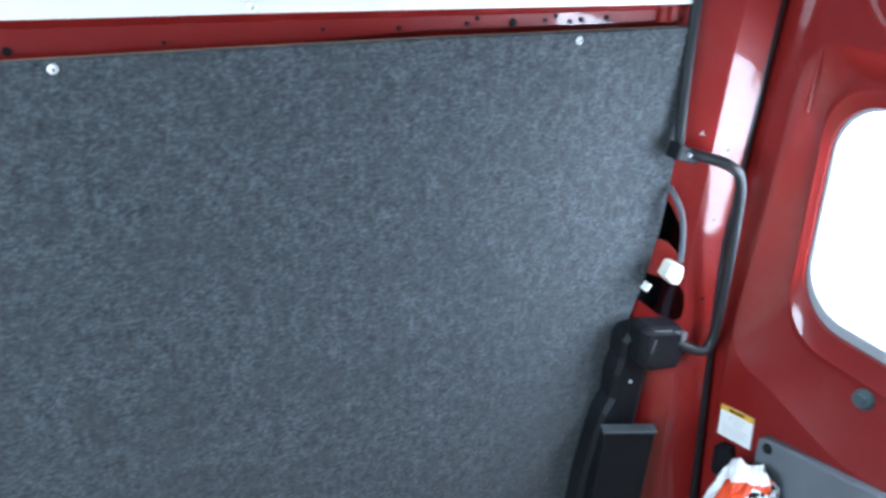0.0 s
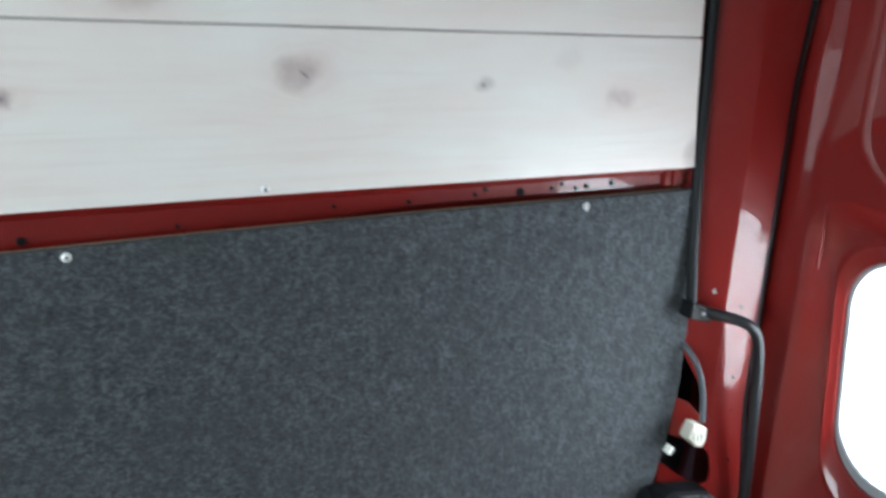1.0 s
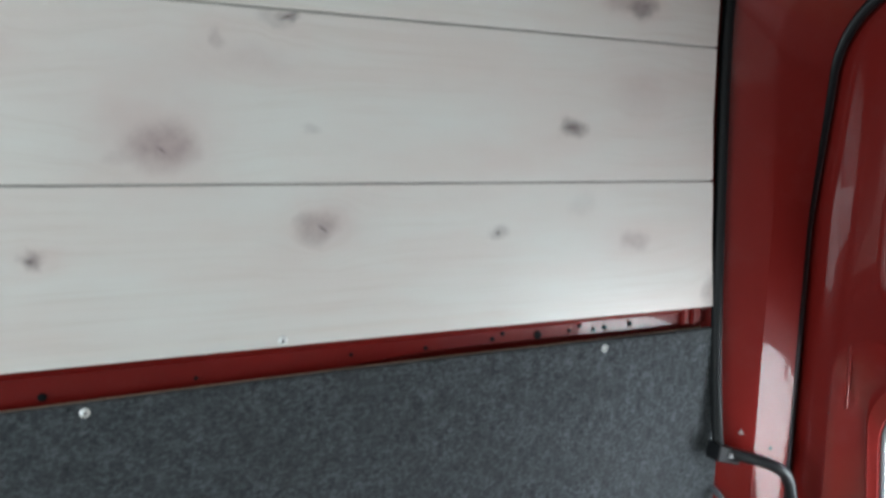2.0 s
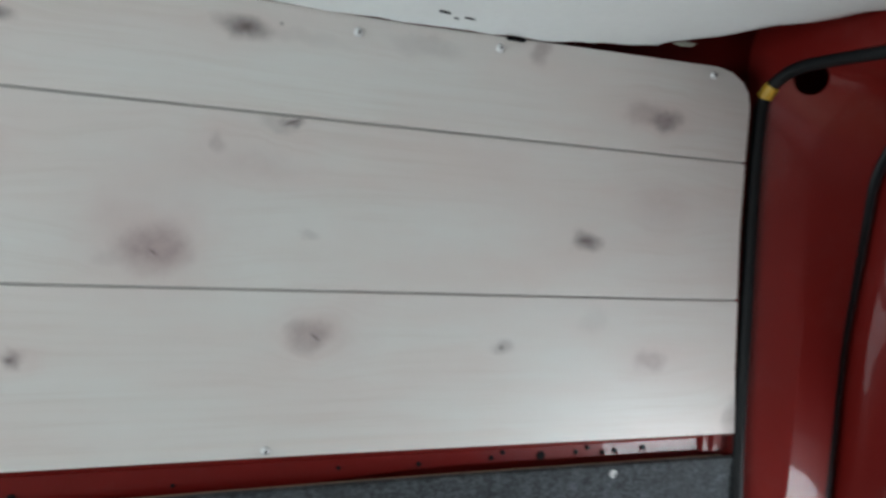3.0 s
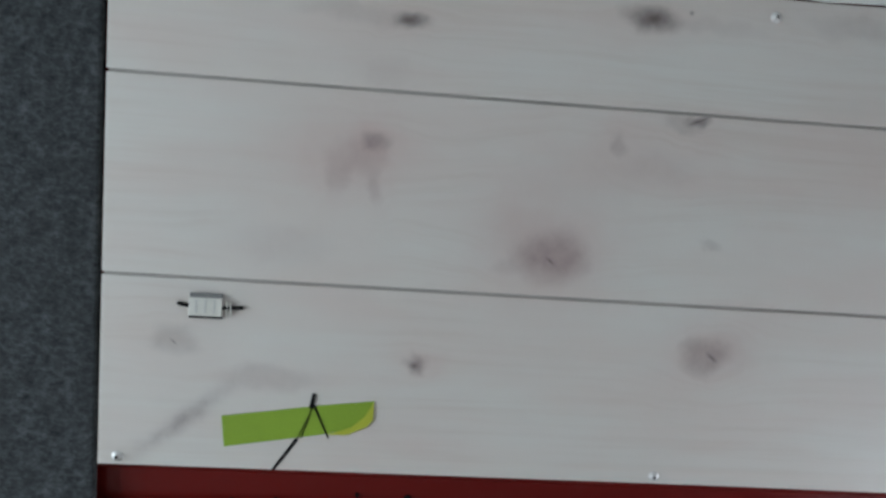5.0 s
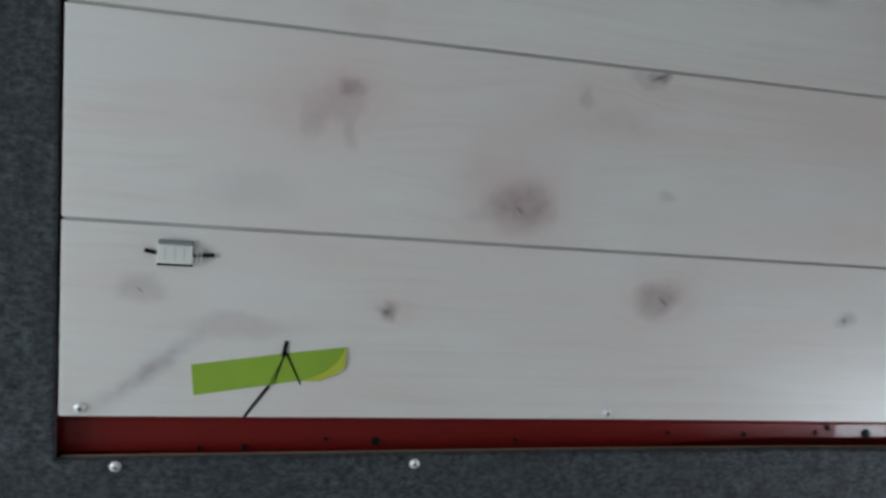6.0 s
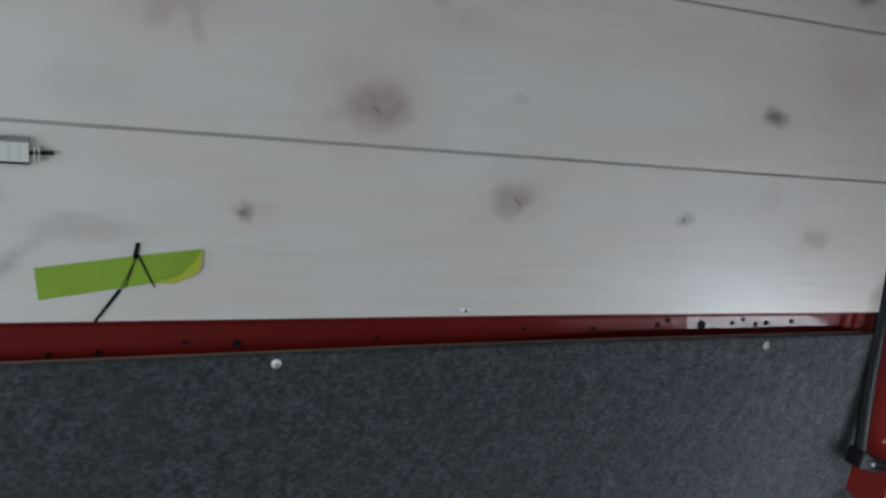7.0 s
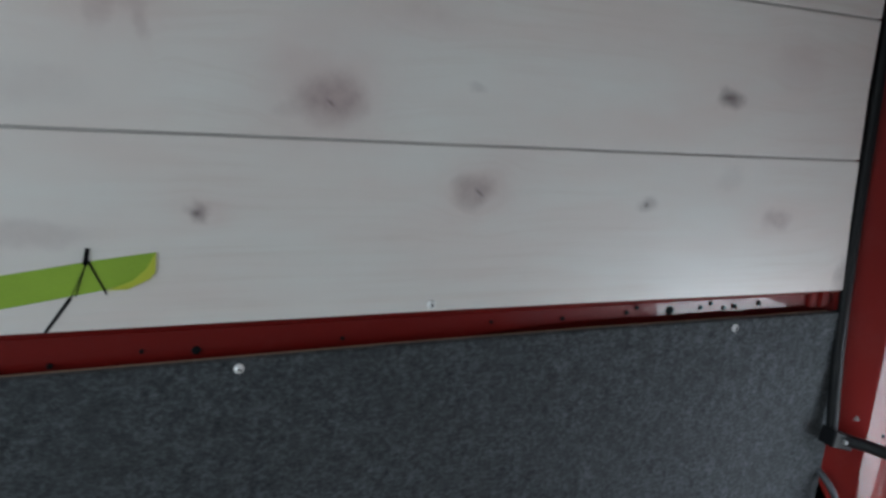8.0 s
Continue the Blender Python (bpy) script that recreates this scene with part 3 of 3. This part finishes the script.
rear_door = empty("rear_door", (1.63, -0.48, FLOOR), "closed red rear door with a round-cornered window", "door", "rear doors", "structure")
sheet = [((-0.893, -0.093), (0.012, 1.712), 0.03, 1.680, edge_shift, 0), ((-0.893, -0.093), (0.012, 1.712), 0.03, 1.612, edge_shift, 0),
         ((-0.885, -0.085), (-0.012, 1.690), 0.04, 1.6052, edge_shift, 0), ((-0.862, -0.062), (-0.048, 1.660), 0.05, 1.6045, edge_shift, 0),
         ((-0.832, 0.334), (-0.098, 1.062), 0.075, 1.6045, straight, 0.050),
         ((-0.828, 0.339), (-0.103, 1.058), 0.075, 1.6060, straight, 0.050), ((-0.815, 0.356), (-0.117, 1.048), 0.080, 1.6160, straight, 0.045),
         ((-0.762, 0.472), (-0.130, 1.010), 0.10, 1.6420, window_shift, 0), ((-0.755, 0.481), (-0.134, 1.001), 0.10, 1.6435, window_shift, 0),
         ((-0.750, 0.488), (-0.138, 0.994), 0.10, 1.6412, window_shift, 0), ((-0.747, 0.498), (-0.141, 0.987), 0.10, 1.6465, window_shift, 0),
         ((-0.734, 0.533), (-0.149, 0.966), 0.10, 1.6535, window_shift, 0), ((-0.734, 0.533), (-0.149, 0.966), 0.10, 1.680, window_shift, 0),
         ((-0.893, -0.093), (0.012, 1.712), 0.03, 1.680, edge_shift, 0)]
part("door_panel", pressed(sheet), M_RED, rear_door, smooth=True).data.set_sharp_from_angle(angle=radians(30))
window = part("window", pressed([((-0.746, 0.520), (-0.1375, 0.978), 0.10, 1.667, window_shift, 0), ((-0.730, 0.555), (-0.155, 0.9615), 0.096, 1.6613, window_shift, 0),
                                 ((-0.727, 0.558), (-0.158, 0.9586), 0.095, 1.6653, window_shift, 0), ((-0.746, 0.520), (-0.1375, 0.978), 0.10, 1.675, window_shift, 0)]),
              M_SEALANT, rear_door, "grey window sealant")
pane = part("pane", slab(outline((-0.741, 0.5254), (-0.1424, 0.9733), 0.1, window_shift), "x", 1.669, 1.673), glass, window)
pane.visible_shadow = False
part("pressed_ridge", tube([(1.6085, -0.131, 0.93), (1.6073, -0.130, 0.98), (1.6073, -0.127, 1.10), (1.6073, -0.119, 1.28), (1.6073, -0.124, 1.43), (1.6073, -0.150, 1.58)], 0.0030, 8, 2), M_RED, rear_door, smooth=True)
part("pressed_bead", pressed([((-0.785, 1.073), (-0.162, 1.560), 0.12, 1.6046, straight, 0), ((-0.779, 1.079), (-0.168, 1.554), 0.115, 1.6034, straight, 0),
                              ((-0.771, 1.087), (-0.176, 1.546), 0.11, 1.6032, straight, 0), ((-0.764, 1.094), (-0.183, 1.539), 0.105, 1.6046, straight, 0)]), M_RED, rear_door, smooth=True)
trim = part("trim_panel", slab([(-0.270, -0.03), (-0.246, 0.266), (-0.247, 0.279), (-0.256, 0.287), (-0.511, 0.349), (-0.60, 0.364), (-0.68, 0.370), (-0.79, 0.371), (-0.80, 0.361), (-0.80, -0.03)],
                               "x", 1.583, 1.605, 0.005), M_TRIM, rear_door, "grey plastic lower trim panel")
part("trim_plug", disc(bmesh.new(), (1.581, -0.273, 0.273), (-1, 0, 0), 0.012, 0.006), M_BLACK, trim)
part("trim_plug", disc(bmesh.new(), (1.581, -0.60, 0.340), (-1, 0, 0), 0.012, 0.006), M_BLACK, trim)
knob = part("rubber_stop", disc(bmesh.new(), (1.6335, -0.388, 0.464), (-1, 0, 0.3), 0.021, 0.012, 24), M_STOP, rear_door, "dark grey round rubber stop")
part("stop_core", disc(bmesh.new(), (1.628, -0.388, 0.4655), (-1, 0, 0.3), 0.011, 0.010, 18), M_STOP, knob)
part("latch", slab([(-0.146, 0.180), (-0.160, 0.196), (-0.186, 0.204), (-0.193, 0.190), (-0.201, 0.140), (-0.190, 0.122), (-0.160, 0.112), (-0.153, 0.120)], "x", 1.585, 1.606, 0.006), M_BLACK, rear_door, "black latch cover")
STICKER = [Vector(p) for p in ((-0.127, 0.277), (-0.212, 0.297), (-0.222, 0.222), (-0.136, 0.203))]


def on_sticker(u, v):
    """A place on the warning sticker: u along it from its hinge end, v down from its top edge, both 0 to 1."""
    return tuple(STICKER[0].lerp(STICKER[1], u).lerp(STICKER[3].lerp(STICKER[2], u), v))


def on_label(name, u0, v0, u1, v1, depth, material):
    part(name, slab([on_sticker(u0, v0), on_sticker(u1, v0), on_sticker(u1, v1), on_sticker(u0, v1)], "x", 1.6018 - depth, 1.6035), material, sticker)


sticker = part("sticker", slab([tuple(p) for p in STICKER], "x", 1.6018, 1.606), M_LABEL, rear_door, "white warning sticker with a yellow top band")
on_label("yellow_band", 0.0, 0.0, 1.0, 0.17, 0.0006, M_YELLOW)
on_label("text_bar", 0.26, 0.05, 0.74, 0.12, 0.0010, M_INK)
for u0, v0, u1, v1 in ((0.30, 0.26, 0.78, 0.29), (0.30, 0.26, 0.34, 0.42), (0.44, 0.36, 0.72, 0.40), (0.40, 0.46, 0.70, 0.50), (0.12, 0.60, 0.90, 0.63), (0.12, 0.69, 0.84, 0.72),
                       (0.12, 0.78, 0.90, 0.81), (0.12, 0.87, 0.62, 0.90)):
    on_label("text_bar", u0, v0, u1, v1, 0.0006, M_LABEL_GREY)

other = copy_thing(rear_door, pose(rear_door.location.x, -1.80 - rear_door.location.y, rear_door.location.z))
other.scale = (1, -1, 1)
tagged(other, "closed red rear door beside the other one")

# black door seal in the jamb
seal_line = opening(-0.033, 0.155, 1.646, 0.16, 1.586, 0.10)
tagged(part("door_seal", tube(seal_line, 0.0115, 10, 1), M_SEAL, smooth=True), "black rubber seal round the rear door opening", "seal", kind="structure")

# the rest of the rear end: frame round the doors, and the seal where they meet
tagged(ring_wall(rounded((BACK - 0.04, FLOOR - 0.05), (0.09, 1.98), 0.01), rounded((-1.79, FLOOR + 0.03), (-0.01, 1.66), 0.05), "x", 1.684, 1.70, M_RED, "wall_rear"),
       "red painted frame round the rear doors", "wall", kind="structure")
tagged(part("centre_seal", block((1.596, -0.935, FLOOR), (1.612, -0.865, 1.66), 0.004), M_RUBBER), "black rubber seal between the rear doors", "seal", kind="structure")

# ---- things at the rear pillar ----
for hx, hz in ((1.532, 0.835), (1.538, 0.689), (1.546, 0.617), (1.543, 0.515), (1.514, 0.393)):
    part("punched_hole", disc(bmesh.new(), (hx, jamb_y(hx, hz) - 0.001, hz), (-0.1, -1, 0), 0.0042, 0.004), M_INK, pillar)
part("weld_mark", disc(bmesh.new(), (1.465, -0.036, 0.872), (-0.6, -1, 0), 0.006, 0.006, 3), M_RESIDUE, pillar)

loom = tagged(part("wiring_loom", tube([(1.428, -0.022, 0.83), (1.427, -0.016, 0.88), (1.425, -0.008, 0.95), (1.424, 0.004, 1.10), (1.420, 0.010, 1.30), (1.414, 0.014, 1.50),
                                        (1.416, 0.018, 1.60), (1.420, 0.018, 1.656), (1.428, -0.025, 1.692), (1.432, -0.10, 1.697), (1.436, -0.25, 1.697), (1.44, -0.55, 1.71),
                                        (1.44, -1.2, 1.71)], 0.0103, 10, 2), M_RUBBER, smooth=True),
              "black corrugated wiring loom along the pillar edge", "cable")
part("tape_band", tube([(1.4200, 0.0165, 1.650), (1.4230, 0.0035, 1.668)], 0.0120, 12, 0), M_YELLOW, loom, "yellow cloth tape band", smooth=False)

handle = empty("grab_handle", (1.45, -0.03, 0.43), "black steel grab handle bolted to the red pillar", "handle")
part("rod", tube([(1.415, -0.022, 0.842), (1.452, -0.040, 0.834), (1.490, -0.095, 0.830), (1.524, -0.10, 0.800), (1.538, -0.10, 0.710), (1.546, -0.10, 0.61),
                  (1.556, -0.10, 0.465), (1.552, -0.10, 0.425), (1.530, -0.100, 0.408), (1.470, -0.078, 0.440)], 0.0105, 12, 3), M_ROD, handle, smooth=True)
part("bracket", slab([(1.408, 0.828), (1.460, 0.812), (1.468, 0.836), (1.412, 0.858)], "y", -0.042, -0.012, 0.003), M_BLACK, handle)
part("bolt", disc(bmesh.new(), (1.434, -0.045, 0.836), (0, -1, 0), 0.0050, 0.006, 6), M_GREY_INK, handle, "zinc bolt head")
cover = part("foot_cover", slab([(1.372, 0.486), (1.392, 0.492), (1.478, 0.472), (1.498, 0.452), (1.501, 0.416), (1.488, 0.370), (1.412, 0.380), (1.382, 0.41)], "y", -0.088, -0.038, 0.014),
             M_BLACK, handle, "scuffed black plastic foot cover")
for line in ([(1.398, 0.486), (1.424, 0.481), (1.446, 0.477), (1.445, 0.474), (1.420, 0.4795)], [(1.452, 0.473), (1.470, 0.468), (1.467, 0.462)],
             [(1.404, 0.462), (1.408, 0.464), (1.403, 0.436), (1.400, 0.432)]):
    part("scuff", slab(line, "y", -0.0892, -0.085), M_SCUFF, cover)
part("adhesive_residue", slab([(1.472, 0.470), (1.490, 0.461), (1.486, 0.446), (1.478, 0.436), (1.476, 0.452)], "y", -0.0900, -0.085), M_SCUFF, cover)

cable = empty("cable_connector", (1.43, -0.05, 0.58), "white plug on a grey cable hanging from the pillar", "connector")
part("cable", tube([(1.440, 0.022, 0.765), (1.440, -0.018, 0.752), (1.450, -0.042, 0.718), (1.461, -0.048, 0.668), (1.466, -0.050, 0.612)], 0.0058, 10, 3), M_WIRE, cable, smooth=True)
plug = part("plug", slab([(1.422, 0.590), (1.434, 0.618), (1.452, 0.614), (1.456, 0.608), (1.470, 0.602), (1.472, 0.578), (1.464, 0.562), (1.446, 0.568)], "y", -0.062, -0.038, 0.005), M_CREAM, cable, "white plastic plug")
for k in range(3):
    part("plug_slot", block((1.434 + 0.010 * k, -0.0628, 0.586 - 0.003 * k), (1.437 + 0.010 * k, -0.056, 0.600 - 0.003 * k)), M_GREY_INK, plug)
part("clip", slab([(1.388, 0.560), (1.397, 0.574), (1.404, 0.569), (1.394, 0.556)], "y", -0.050, -0.035, 0.002), M_WHITE, cable, "small white clip")

# black covers at the pillar's foot
foot = empty("pillar_cover", (1.33, -0.05, FLOOR), "black plastic cover at the foot of the pillar", "cover")
part("shell", slab([(1.366, 0.440), (1.378, 0.462), (1.420, 0.464), (1.432, 0.40), (1.442, 0.35), (1.440, 0.24), (1.434, FLOOR), (1.316, FLOOR), (1.322, 0.10), (1.334, 0.20), (1.346, 0.265), (1.362, 0.30), (1.360, 0.36), (1.368, 0.40)], "y", -0.055, -0.001, 0.018), M_BLACK, foot)
m = Matrix.Translation((1.380, -0.088, 0.0)) @ Matrix.Rotation(radians(-22), 4, "Z")
bm = box(bmesh.new(), (-0.054, -0.014, FLOOR), (0.056, 0.020, 0.244), 0.004)
bmesh.ops.transform(bm, matrix=m, verts=bm.verts[:])
part("housing", bm, M_BLACK, foot)
bm = box(bmesh.new(), (-0.058, -0.017, 0.246), (0.060, 0.012, 0.253), 0.003)
bmesh.ops.transform(bm, matrix=m, verts=bm.verts[:])
part("housing_lid", bm, M_DUSTY, foot, "dusty black top lid")
part("screw_head", disc(bmesh.new(), (1.392, -0.057, 0.345), (0, -1, 0), 0.0045, 0.004), M_GREY_INK, foot)

# bag on the floor by the door
BAG = Vector((1.535, -0.292, FLOOR + 0.160))
bm = bmesh.new()
bmesh.ops.create_uvsphere(bm, u_segments=96, v_segments=72, radius=1)
for v in bm.verts:
    c = v.co.copy()
    up = (c.z + 1) / 2
    wide = 0.82 + 0.35 * (1 - up) ** 0.6
    p = Vector((c.x * 0.060 * wide, c.y * 0.086 * wide, 0.212 * abs(c.z) ** 0.7 * (1 if c.z > 0 else -0.85)))
    p.x += 0.018 * noise.noise(Vector((c.x * 2.1, c.y * 2.6, c.z * 2.4))) + 0.006 * abs(noise.noise(Vector((c.x * 5, c.y * 9, c.z * 4 + 3))))
    p.y += 0.016 * noise.noise(Vector((c.x * 2.3 + 9, c.y * 2.9, c.z * 2.1)))
    p.z += 0.020 * noise.noise(Vector((c.x * 2.4, c.y * 3.1 + 5, c.z * 1.7))) + 0.012 * abs(noise.noise(Vector((c.x * 7, c.y * 8, c.z * 6))))
    p.z = max(p.z, -0.160)
    v.co = p + BAG
bag = part("plastic_bag", bm, M_BAG, smooth=True)
bag.data.materials.append(M_ORANGE)
bag.data.materials.append(M_INK)
for p in bag.data.polygons:
    c = p.center - BAG
    if c.x < 0.03 and -0.075 < c.y < 0.040 and -0.06 < c.z < 0.168 + 0.45 * (0.040 - c.y):
        p.material_index = 1
        if c.y < -0.022 and 0.110 < c.z < 0.190:
            p.material_index = 2 if int((c.z + 0.5 * c.y + 1) / 0.009) % 2 else 0
tagged(bag, "crumpled white plastic bag with orange print on the floor", "bag")

# ---- things on the boards ----
tape = empty("masking_tape", (0.22, -0.001, 1.155), "strip of bright green masking tape stuck to the boards", "tape")
part("strip", slab([(0.1365, 1.1625), (0.190, 1.1705), (0.250, 1.180), (0.309, 1.1875), (0.300, 1.168), (0.285, 1.155), (0.258, 1.1465), (0.200, 1.1365), (0.1405, 1.1265)],
                   "y", -0.0008, -0.0001), M_TAPE, tape)
part("folded_corner", slab([(0.309, 1.1875), (0.3085, 1.165), (0.302, 1.157), (0.280, 1.1465), (0.258, 1.1460), (0.284, 1.1555), (0.299, 1.169)],
                           "y", -0.0022, -0.0012), M_TAPE_BACK, tape, "folded yellow-green tape end")
arrow = empty("arrow_mark", (0.23, -0.001, 1.15), "black felt-pen arrow drawn across tape and boards", "marking")


def stroke(a, b, wide_a, wide_b, y):
    d = (Vector(b) - Vector(a)).normalized()
    n = Vector((-d.y, d.x))
    pts = [Vector(a) + n * wide_a, Vector(b) + n * wide_b, Vector(b) - n * wide_b, Vector(a) - n * wide_a]
    part("stroke", slab([(p.x, p.y) for p in pts], "y", y - 0.0003, y), M_INK, arrow)


stroke((0.197, 1.1010), (0.2225, 1.1385), 0.0016, 0.0020, -0.0003)
stroke((0.2225, 1.1385), (0.2395, 1.178), 0.0004, 0.0006, -0.0011)
stroke((0.2370, 1.1755), (0.2400, 1.1935), 0.0026, 0.0022, -0.0011)
stroke((0.2400, 1.180), (0.2585, 1.1415), 0.0012, 0.0009, -0.0011)
stroke((0.2390, 1.180), (0.2275, 1.1400), 0.0008, 0.0005, -0.0011)

switch = empty("inline_switch", (0.115, -0.002, 1.288), "small white plastic switch with black leads on the boards", "switch")
part("body", block((0.0965, -0.0060, 1.2775), (0.1335, 0.0, 1.2985), 0.0012), M_WHITE, switch)
part("upper_lip", block((0.0975, -0.0056, 1.2988), (0.1335, 0.0, 1.3030), 0.0005, 1), M_GREY_INK, switch)
part("lower_lip", block((0.0970, -0.0056, 1.2752), (0.1335, 0.0, 1.2772), 0.0004, 1), M_INK, switch)
for k in range(3):
    part("groove", block((0.104 + 0.010 * k, -0.0064, 1.281), (0.1056 + 0.010 * k, -0.0055, 1.296)), M_LABEL_GREY, switch)
part("lead", tube([(0.0965, -0.003, 1.2885), (0.090, -0.003, 1.2893), (0.0835, -0.002, 1.2905)], 0.0022, 8, 1), M_INK, switch, smooth=True)
part("lead", tube([(0.1335, -0.003, 1.2875), (0.145, -0.003, 1.2880), (0.1560, -0.002, 1.2885)], 0.0022, 8, 1), M_INK, switch, smooth=True)
for x0 in (0.1375, 0.1415):
    part("wire_clip", block((x0, -0.0050, 1.279), (x0 + 0.0016, 0.0, 1.295)), M_WHITE, switch)

# scuffs where the ceiling board was forced in
ceiling = bpy.data.objects["ceiling"]


def scuff(x, y, long, wide):
    z = ceiling_z(x, y) - 0.0062
    bm = slab([(x + long * math.cos(a), y + wide * math.sin(a) + 0.15 * long * math.cos(a)) for a in (k * math.pi / 6 for k in range(12))], "z", z - 0.0016, z + 0.004)
    part("scuff", bm, M_INK, ceiling)


scuff(0.838, -0.036, 0.009, 0.0026)
scuff(0.876, -0.030, 0.008, 0.0012)
scuff(0.858, -0.026, 0.004, 0.0010)
part("edge_gap", block((0.945, -0.006, 1.6745), (0.972, 0.004, 1.6785), 0.001, 1), M_INK, ceiling)
part("torn_edge", slab([(1.222, 1.7085), (1.240, 1.7125), (1.262, 1.7120), (1.256, 1.7075), (1.238, 1.7060)], "y", -0.004, 0.003), M_CREAM, ceiling)
